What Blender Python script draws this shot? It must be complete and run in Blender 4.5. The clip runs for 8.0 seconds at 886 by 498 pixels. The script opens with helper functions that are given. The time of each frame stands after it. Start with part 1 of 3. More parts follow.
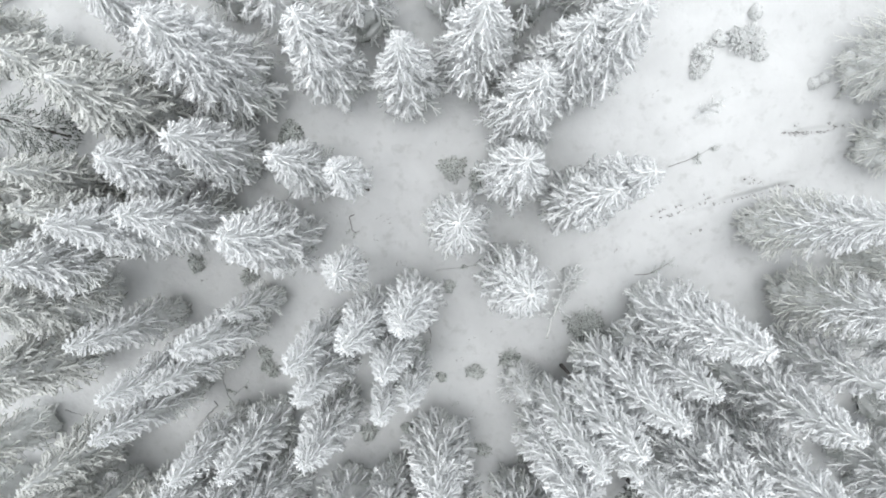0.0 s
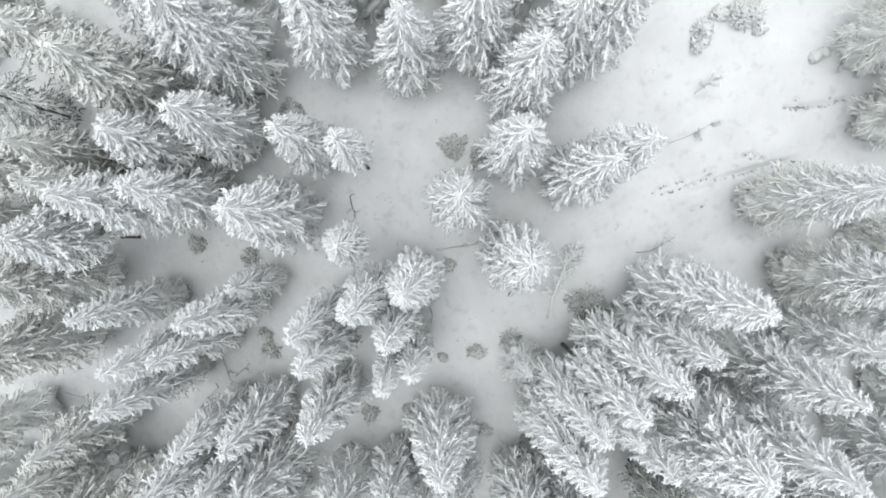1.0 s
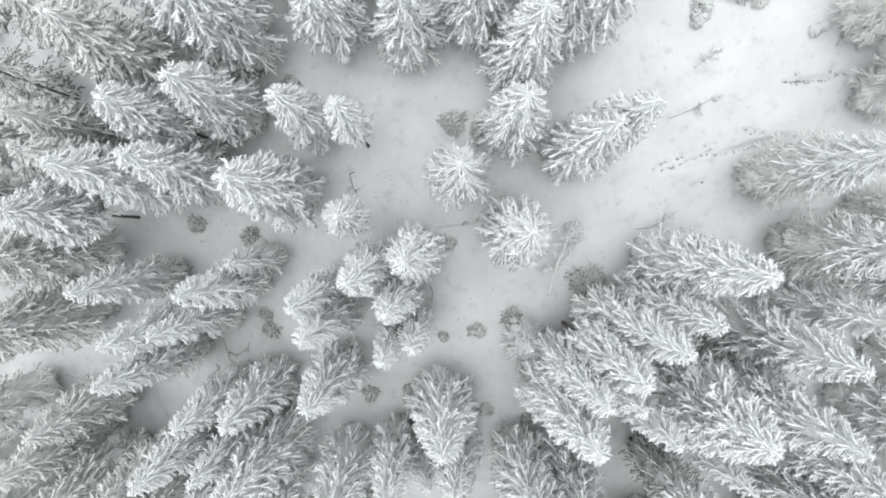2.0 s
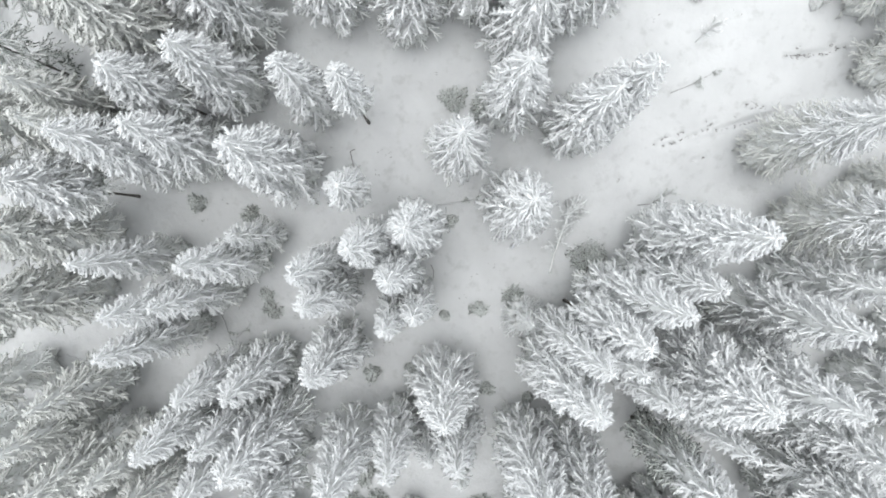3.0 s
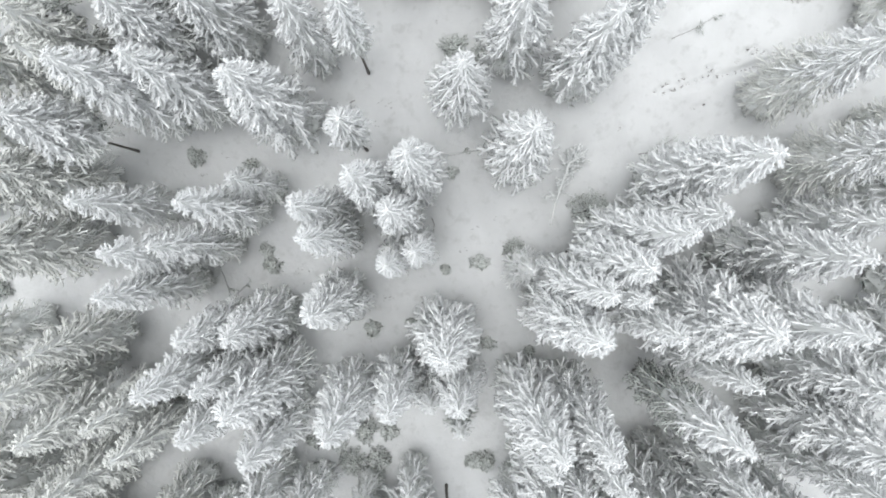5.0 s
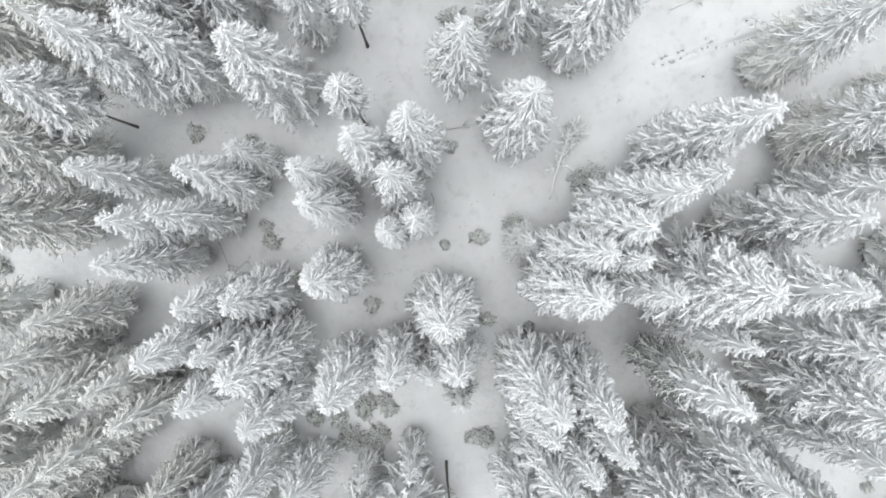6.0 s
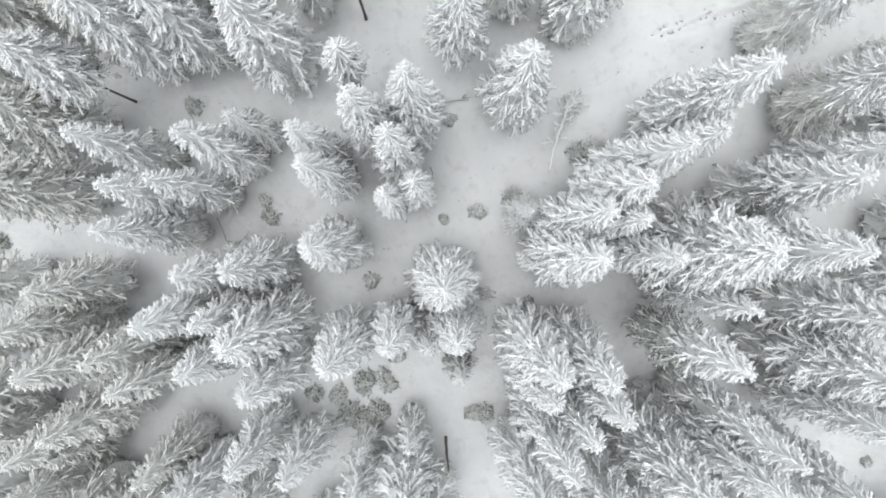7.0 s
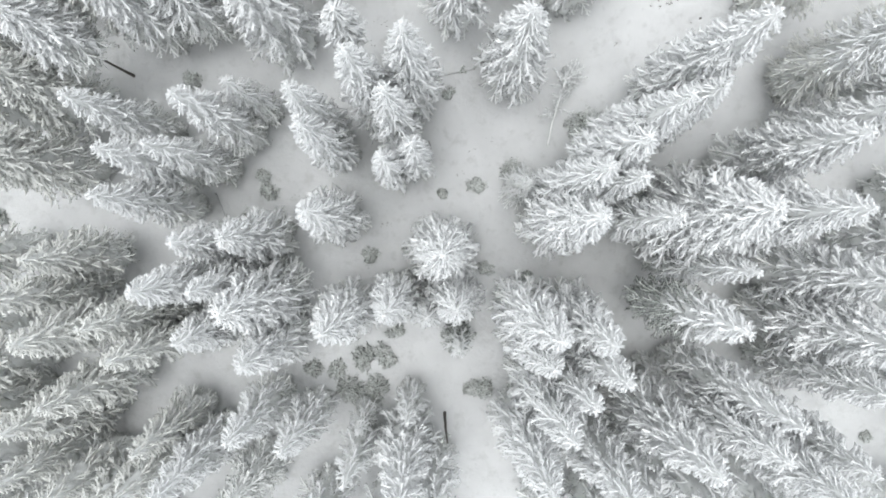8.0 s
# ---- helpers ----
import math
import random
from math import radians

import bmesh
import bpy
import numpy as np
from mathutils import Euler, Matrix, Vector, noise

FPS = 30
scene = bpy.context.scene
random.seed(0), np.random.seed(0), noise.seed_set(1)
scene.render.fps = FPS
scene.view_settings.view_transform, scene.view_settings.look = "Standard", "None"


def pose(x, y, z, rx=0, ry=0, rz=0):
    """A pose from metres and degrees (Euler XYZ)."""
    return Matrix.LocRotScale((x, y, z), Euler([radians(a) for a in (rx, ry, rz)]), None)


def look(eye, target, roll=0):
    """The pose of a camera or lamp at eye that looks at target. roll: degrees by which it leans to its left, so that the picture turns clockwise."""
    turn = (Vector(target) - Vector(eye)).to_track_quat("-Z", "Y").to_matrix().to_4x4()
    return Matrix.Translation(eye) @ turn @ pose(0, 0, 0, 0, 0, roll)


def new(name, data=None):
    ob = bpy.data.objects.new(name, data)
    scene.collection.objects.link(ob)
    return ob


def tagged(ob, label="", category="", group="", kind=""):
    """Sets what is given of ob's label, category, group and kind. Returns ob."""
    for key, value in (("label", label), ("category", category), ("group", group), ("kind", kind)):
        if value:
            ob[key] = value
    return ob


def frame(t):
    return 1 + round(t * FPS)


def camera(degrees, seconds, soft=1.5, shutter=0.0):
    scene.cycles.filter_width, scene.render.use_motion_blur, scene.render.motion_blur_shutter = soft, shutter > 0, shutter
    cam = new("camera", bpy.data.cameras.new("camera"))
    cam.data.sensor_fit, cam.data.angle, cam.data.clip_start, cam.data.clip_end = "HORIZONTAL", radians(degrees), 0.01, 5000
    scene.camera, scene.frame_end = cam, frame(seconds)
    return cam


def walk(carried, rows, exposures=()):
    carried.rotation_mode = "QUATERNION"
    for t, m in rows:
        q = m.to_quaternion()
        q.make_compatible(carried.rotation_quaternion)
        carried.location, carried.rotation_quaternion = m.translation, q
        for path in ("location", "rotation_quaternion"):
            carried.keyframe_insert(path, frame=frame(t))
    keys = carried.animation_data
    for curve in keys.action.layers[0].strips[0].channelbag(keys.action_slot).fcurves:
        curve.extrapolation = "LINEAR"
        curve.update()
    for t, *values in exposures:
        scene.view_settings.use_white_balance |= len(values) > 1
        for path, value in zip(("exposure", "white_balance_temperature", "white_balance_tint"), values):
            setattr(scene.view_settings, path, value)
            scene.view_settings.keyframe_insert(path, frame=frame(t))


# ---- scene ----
cam = camera(75.0, 8.0, soft=1.8)
METRES, EYE, TILT, LEAN, TURN = 15.0, 50.0, -91.65, 0.0, 0.0
ROWS = [
    (0.0, 0.0, 0.0, 0.0, 0.0, 0.0, -0.0),
    (0.5, -0.0034, 0.0016, -0.0531, -0.02, -0.01, 0.11),
    (1.0, -0.007, 0.0042, -0.1075, -0.05, -0.03, 0.24),
    (1.5, -0.0104, 0.0069, -0.1631, -0.1, -0.05, 0.36),
    (3.0, -0.0214, 0.0129, -0.338, -0.17, -0.03, 0.61),
    (3.5, -0.0249, 0.0151, -0.3985, -0.19, -0.04, 0.68),
    (4.0, -0.028, 0.0171, -0.461, -0.22, -0.03, 0.76),
    (4.5, -0.0316, 0.019, -0.5233, -0.25, -0.06, 0.81),
    (6.0, -0.0352, 0.0222, -0.7217, -0.31, -0.05, 1.03),
    (6.5, -0.0359, 0.0236, -0.7899, -0.34, -0.07, 1.08),
    (7.0, -0.0358, 0.0251, -0.8591, -0.37, -0.07, 1.13),
    (7.5, -0.035, 0.0266, -0.9284, -0.39, -0.08, 1.17),
    (8.0, -0.0335, 0.0286, -0.9985, -0.41, -0.09, 1.2),
]
walk(cam, [(t, pose(0, 0, EYE, TILT, LEAN, TURN) @ pose(METRES * x, METRES * y, METRES * z, 90 + pitch, roll, yaw)) for t, x, y, z, yaw, pitch, roll in ROWS], exposures=[(0.0, 0.59, 6320, 7), (8.0, 0.63, 6360, 7)])


# ---- world and light: a bright overcast winter sky ----
world = bpy.data.worlds.new("overcast")
scene.world = world
world.use_nodes = True
wn, wl = world.node_tree.nodes, world.node_tree.links
wn.clear()
sky = wn.new("ShaderNodeTexSky")
sky.sky_type = "NISHITA"
sky.sun_disc = False
sky.sun_elevation, sky.sun_rotation = radians(83), radians(262)
sky.air_density, sky.dust_density = 1.0, 4.0
grey = wn.new("ShaderNodeHueSaturation")
grey.inputs["Saturation"].default_value = 0.16
back = wn.new("ShaderNodeBackground")
back.inputs["Strength"].default_value = 0.15
wout = wn.new("ShaderNodeOutputWorld")
wl.new(sky.outputs[0], grey.inputs["Color"])
wl.new(grey.outputs[0], back.inputs["Color"])
wl.new(back.outputs[0], wout.inputs["Surface"])
sun = new("sun", bpy.data.lights.new("sun", "SUN"))
sun.data.energy, sun.data.angle, sun.data.color = 1.05, radians(120), (1.0, 0.99, 0.975)
sun.matrix_world = look((-7, -1, 58), (0, 0, 0))


# ---- materials ----
def material(name):
    m = bpy.data.materials.new(name)
    m.use_nodes = True
    n = m.node_tree.nodes
    return m, n, m.node_tree.links, n["Principled BSDF"]


def ramp(n, stops):
    r = n.new("ShaderNodeValToRGB")
    e = r.color_ramp.elements
    while len(e) < len(stops):
        e.new(0.5)
    for k, (p, c) in zip(e, stops):
        k.position, k.color = p, (*c, 1.0)
    return r


def noise_tex(n, l, scale, detail=3.0, rough=0.6):
    c = n.new("ShaderNodeTexCoord")
    t = n.new("ShaderNodeTexNoise")
    t.inputs["Scale"].default_value, t.inputs["Detail"].default_value, t.inputs["Roughness"].default_value = scale, detail, rough
    l.new(c.outputs["Object"], t.inputs["Vector"])
    return t


def bump(n, l, tex, bsdf, strength, distance):
    b = n.new("ShaderNodeBump")
    b.inputs["Strength"].default_value, b.inputs["Distance"].default_value = strength, distance
    l.new(tex.outputs[0], b.inputs["Height"])
    l.new(b.outputs[0], bsdf.inputs["Normal"])


def math_node(n, l, op, a, b):
    m = n.new("ShaderNodeMath")
    m.operation = op
    for k, v in enumerate((a, b)):
        if isinstance(v, (int, float)):
            m.inputs[k].default_value = v
        else:
            l.new(v, m.inputs[k])
    return m.outputs[0]


def rimed(name, needle_a, needle_b, rime, start, width, grain, grit):
    """Foliage with hoar frost on what faces the sky: start and width say how far round the twigs the frost reaches."""
    m, n, l, p = material(name)
    big, small = noise_tex(n, l, 0.9, 2.0), noise_tex(n, l, grain, 3.0, 0.7)
    geo, info = n.new("ShaderNodeNewGeometry"), n.new("ShaderNodeObjectInfo")
    xyz = n.new("ShaderNodeSeparateXYZ")
    l.new(geo.outputs["Normal"], xyz.inputs[0])
    cover = math_node(n, l, "ADD", xyz.outputs["Z"], math_node(n, l, "MULTIPLY", math_node(n, l, "SUBTRACT", small.outputs[0], 0.5), grit))
    cover = math_node(n, l, "ADD", cover, math_node(n, l, "MULTIPLY", math_node(n, l, "SUBTRACT", big.outputs[0], 0.5), 0.7))
    cover = math_node(n, l, "ADD", cover, math_node(n, l, "MULTIPLY", math_node(n, l, "SUBTRACT", info.outputs["Random"], 0.5), 0.22))
    fade = n.new("ShaderNodeMapRange")
    fade.interpolation_type = "SMOOTHSTEP"
    fade.inputs["From Min"].default_value, fade.inputs["From Max"].default_value = start, start + width
    l.new(cover, fade.inputs["Value"])
    dark = ramp(n, [(0.3, needle_a), (0.7, needle_b)])
    l.new(small.outputs[0], dark.inputs[0])
    mix = n.new("ShaderNodeMix")
    mix.data_type = "RGBA"
    l.new(fade.outputs[0], mix.inputs["Factor"])
    l.new(dark.outputs[0], mix.inputs["A"])
    mix.inputs["B"].default_value = (*rime, 1)
    l.new(mix.outputs["Result"], p.inputs["Base Color"])
    p.inputs["Roughness"].default_value = 0.8
    p.inputs["Specular IOR Level"].default_value = 0.2
    bump(n, l, small, p, 0.35, 0.04)
    return m


RIME = rimed("rimed_twigs", (0.76, 0.772, 0.765), (0.82, 0.832, 0.826), (0.82, 0.828, 0.832), -1.5, 0.9, 14.0, 0.9)
THIN_RIME_SHADE = rimed("thin_rime_and_shade", (0.38, 0.395, 0.372), (0.56, 0.575, 0.55), (0.9, 0.91, 0.9), -0.65, 1.0, 11.0, 0.7)
SHADE_GREY_RIME = rimed("shade_greyed_rime", (0.12, 0.13, 0.105), (0.23, 0.24, 0.205), (0.75, 0.755, 0.73), -0.92, 0.85, 14.0, 0.5)
# inner needles coloured far paler than needles, standing in for mist between boughs
MIST_PALE_NEEDLES = rimed("mist_paled_needles", (0.7, 0.715, 0.695), (0.84, 0.855, 0.835), (0.92, 0.93, 0.925), -0.6, 1.1, 9.0, 1.1)
SHRUB = rimed("rimed_shrub", (0.15, 0.168, 0.148), (0.27, 0.29, 0.265), (0.78, 0.8, 0.785), 0.05, 1.1, 5.0, 1.4)
PALE_SHRUB = rimed("pale_frosted_twigs", (0.34, 0.352, 0.345), (0.48, 0.495, 0.485), (0.84, 0.85, 0.85), -0.25, 1.0, 6.0, 1.1)


def make_bark():
    m, n, l, p = material("bark")
    t = noise_tex(n, l, 9.0, 5.0, 0.7)
    r = ramp(n, [(0.3, (0.06, 0.053, 0.047)), (0.6, (0.15, 0.137, 0.125)), (0.78, (0.5, 0.5, 0.5))])
    l.new(t.outputs[0], r.inputs[0])
    l.new(r.outputs[0], p.inputs["Base Color"])
    p.inputs["Roughness"].default_value = 0.9
    bump(n, l, t, p, 0.8, 0.03)
    return m


def make_snow():
    """Wind-packed snow with greyish patches, pits and a fine crust."""
    m, n, l, p = material("snow")
    big, mid, fine = noise_tex(n, l, 0.3, 5.0, 0.62), noise_tex(n, l, 1.1, 4.0, 0.6), noise_tex(n, l, 5.0, 5.0, 0.65)
    r = ramp(n, [(0.32, (0.525, 0.529, 0.533)), (0.62, (0.59, 0.594, 0.598))])
    stain = ramp(n, [(0.3, (0.86, 0.86, 0.855)), (0.46, (1.0, 1.0, 1.0))])
    l.new(big.outputs[0], r.inputs[0])
    l.new(mid.outputs[0], stain.inputs[0])
    mix = n.new("ShaderNodeMix")
    mix.data_type, mix.blend_type = "RGBA", "MULTIPLY"
    mix.inputs["Factor"].default_value = 1.0
    l.new(r.outputs[0], mix.inputs["A"])
    l.new(stain.outputs[0], mix.inputs["B"])
    l.new(mix.outputs["Result"], p.inputs["Base Color"])
    p.inputs["Roughness"].default_value = 0.75
    p.inputs["Specular IOR Level"].default_value = 0.25
    both = n.new("ShaderNodeMath")
    both.operation = "MULTIPLY_ADD"
    both.inputs[1].default_value = 3.0
    l.new(mid.outputs[0], both.inputs[0])
    l.new(fine.outputs[0], both.inputs[2])
    bump(n, l, both, p, 0.45, 0.06)
    return m


BARK, SNOW = make_bark(), make_snow()

# ---- ground ----
dice = random.Random(4)
SWELLS = [(k, dice.uniform(0, 6.28), dice.uniform(0, 6.28), 0.035 / k ** 0.9) for k in (0.3, 0.42, 0.55, 0.7, 0.9, 1.1, 1.4, 1.7, 2.1, 2.6, 3.1, 3.7)]


def slope(x, y):
    """Height of the hillside: it rises to the far side and flattens out in the hollow."""
    x, y = 70 * np.tanh(np.asarray(x) / 70), 70 * np.tanh(np.asarray(y) / 70)
    p = 5.61 + 0.1 * x + 0.231 * y
    low = 0.56 - 0.029 * y
    z = low + 0.7 * np.log1p(np.exp(np.clip((p - low) / 0.7, -40, 40)))
    return z + sum(h * np.sin(k * (x * math.cos(a) + y * math.sin(a)) + q) for k, a, q, h in SWELLS)


# prints of hooves and boots, and the long furrow of a sledge
PRINTS = [(15.4, 1.17), (15.9, 1.53), (16.2, 1.68), (16.0, 1.07), (17.0, 1.83), (17.3, 1.93), (17.2, 1.48), (16.7, 1.23), (18.9, 2.69), (19.4, 2.80), (19.1, 2.39),
          (21.5, 3.76), (21.9, 3.91), (22.2, 3.71), (21.9, 3.51), (22.6, 3.51), (23.8, 3.41), (22.3, 2.60), (24.9, 3.31), (20.9, 3.00),
          (23.8, 6.94), (24.2, 6.96), (24.6, 6.94), (25.0, 6.94), (24.5, 7.44), (26.8, 7.60), (27.2, 7.35), (27.7, 7.45), (28.0, 7.25), (18.3, 0.02), (18.9, 0.2), (13.0, -1.3),
          (16.5, 1.2), (17.6, 1.62), (18.1, 1.77), (18.6, 2.0), (19.0, 2.14), (19.35, 2.5), (19.6, 2.12)]
FURROWS = [(19.8, 2.14, 25.2, 3.57, 0.30), (24.0, 6.84, 27.2, 7.25, 0.22), (-6.9, 0.00, -6.9, 1.31, 0.12), (15.2, 0.67, 21.0, 1.99, 0.07), (12.62, -0.35, 12.5, -0.85, 0.14), (12.5, -0.85, 12.7, -1.25, 0.14), (12.7, -1.25, 13.1, -1.35, 0.1)]


def trodden(x, y):
    """How far the snow is pressed in."""
    d = np.zeros_like(x)
    for px, py in PRINTS:
        d = np.maximum(d, 0.2 * np.exp(-(((x - px) / 0.17) ** 2 + ((y - py) / 0.13) ** 2)))
    for x0, y0, x1, y1, deep in FURROWS:
        ux, uy = x1 - x0, y1 - y0
        t = np.clip(((x - x0) * ux + (y - y0) * uy) / (ux * ux + uy * uy), 0, 1)
        e = np.hypot(x - x0 - t * ux, y - y0 - t * uy)
        d = np.maximum(d, deep * np.exp(-(e / 0.19) ** 2) * np.minimum(1, 4 * np.minimum(t + 0.05, 1.05 - t)))
    return d


def mesh_from(name, v, f, mat, smooth=True):
    """A mesh of triangles from arrays."""
    me = bpy.data.meshes.new(name)
    v, f = np.asarray(v, np.float32), np.asarray(f, np.int32)
    me.vertices.add(len(v))
    me.vertices.foreach_set("co", v.ravel())
    k = f.shape[1]
    me.loops.add(f.size)
    me.loops.foreach_set("vertex_index", f.ravel())
    me.polygons.add(len(f))
    me.polygons.foreach_set("loop_start", np.arange(0, f.size, k, dtype=np.int32))
    me.update(calc_edges=True)
    me.polygons.foreach_set("use_smooth", np.full(len(f), smooth))
    me.materials.append(mat)
    return me


def part(name, v, f, mat, parent, label=""):
    ob = new(name, mesh_from(name, v, f, mat))
    ob.parent = parent
    return tagged(ob, label)


def build_ground():
    def line(lo, hi, near_lo, near_hi):
        inner = np.concatenate([np.arange(lo, near_lo, 0.6), np.arange(near_lo, near_hi, 0.13), np.arange(near_hi, hi + 0.01, 0.6)])
        grow = np.array([1.0, 2.5, 6, 14, 30, 70, 160, 400, 1000, 2500])
        return np.concatenate([lo - grow[::-1], inner, hi + grow])
    xs, ys = line(-48, 48, 12, 29), line(-52, 36, -1.8, 9.5)
    X, Y = np.meshgrid(xs, ys)
    Z = slope(X, Y) - trodden(X, Y)
    w, h = len(xs), len(ys)
    i = np.arange((h - 1) * w).reshape(h - 1, w)[:, :-1].ravel()
    ob = new("ground", mesh_from("ground", np.stack([X.ravel(), Y.ravel(), Z.ravel()], 1), np.stack([i, i + 1, i + w + 1, i + w], 1), SNOW))
    return tagged(ob, "gently sloping forest floor under smooth deep snow", "snow ground", kind="structure")


build_ground()


# ---- trees ----
def unit(a):
    return a / np.maximum(np.linalg.norm(a, axis=1, keepdims=True), 1e-6)


def spindles(base, way, length, radius, rng):
    """Blunt three-sided frosted twigs, one for each row."""
    n = len(base)
    way = unit(way)
    u = unit(np.cross(way, np.array([0.31, 0.17, 0.93])))
    w = np.cross(way, u)
    a = rng.uniform(0, 6.28, (n, 1)) + np.array([[0, 2.094, 4.189]])
    ring = np.cos(a)[:, :, None] * u[:, None] + np.sin(a)[:, :, None] * w[:, None]
    kink = rng.normal(0, 0.09, (n, 3)) * length[:, None]
    mid = base + way * (length * 0.8)[:, None] + kink * 0.6
    tip = base + way * length[:, None] + kink
    v = np.concatenate([base[:, None] + ring * (radius * 0.85)[:, None, None], mid[:, None] + ring * radius[:, None, None], tip[:, None]], 1).reshape(-1, 3)
    pat = np.array([(0, 1, 3), (1, 4, 3), (1, 2, 4), (2, 5, 4), (2, 0, 5), (0, 3, 5), (3, 4, 6), (4, 5, 6), (5, 3, 6)])
    f = (pat[None] + 7 * np.arange(n)[:, None, None]).reshape(-1, 3)
    return v, f


def buds(base, way, length, radius, rng):
    """Short frosted side twigs, thickest at the foot, one for each row."""
    n = len(base)
    way = unit(way)
    u = unit(np.cross(way, np.array([0.31, 0.17, 0.93])))
    w = np.cross(way, u)
    a = rng.uniform(0, 6.28, (n, 1)) + np.array([[0, 2.094, 4.189]])
    ring = np.cos(a)[:, :, None] * u[:, None] + np.sin(a)[:, :, None] * w[:, None]
    kink = rng.normal(0, 0.12, (n, 3)) * length[:, None]
    foot = base - way * (0.15 * length)[:, None]
    v = np.concatenate([foot[:, None] + ring * radius[:, None, None], (base + way * length[:, None] + kink)[:, None]], 1).reshape(-1, 3)
    pat = np.array([(0, 1, 3), (1, 2, 3), (2, 0, 3)])
    return v, (pat[None] + 4 * np.arange(n)[:, None, None]).reshape(-1, 3)


def tube(points, radii, sides=6):
    """A closed tapering tube along points."""
    pts = np.asarray(points, float)
    d = unit(np.gradient(pts, axis=0))
    ref = np.array([0.9, 0.1, 0.2]) if abs(d[0, 2]) > 0.7 else np.array([0.0, 0.1, 1.0])
    u = unit(np.cross(d, ref))
    w = np.cross(d, u)
    a = np.arange(sides) * 2 * math.pi / sides
    v = pts[:, None] + np.asarray(radii)[:, None, None] * (np.cos(a)[None, :, None] * u[:, None] + np.sin(a)[None, :, None] * w[:, None])
    n = len(pts)
    f = []
    for i in range(n - 1):
        for k in range(sides):
            p, q = i * sides + k, i * sides + (k + 1) % sides
            f += [(p, q, q + sides), (p, q + sides, p + sides)]
    for k in range(1, sides - 1):
        f += [(0, k + 1, k), ((n - 1) * sides, (n - 1) * sides + k, (n - 1) * sides + k + 1)]
    return v.reshape(-1, 3), np.array(f)


def join(pieces):
    vs, fs, o = [], [], 0
    for v, f in pieces:
        vs.append(v)
        fs.append(f + o)
        o += len(v)
    return np.concatenate(vs), np.concatenate(fs)


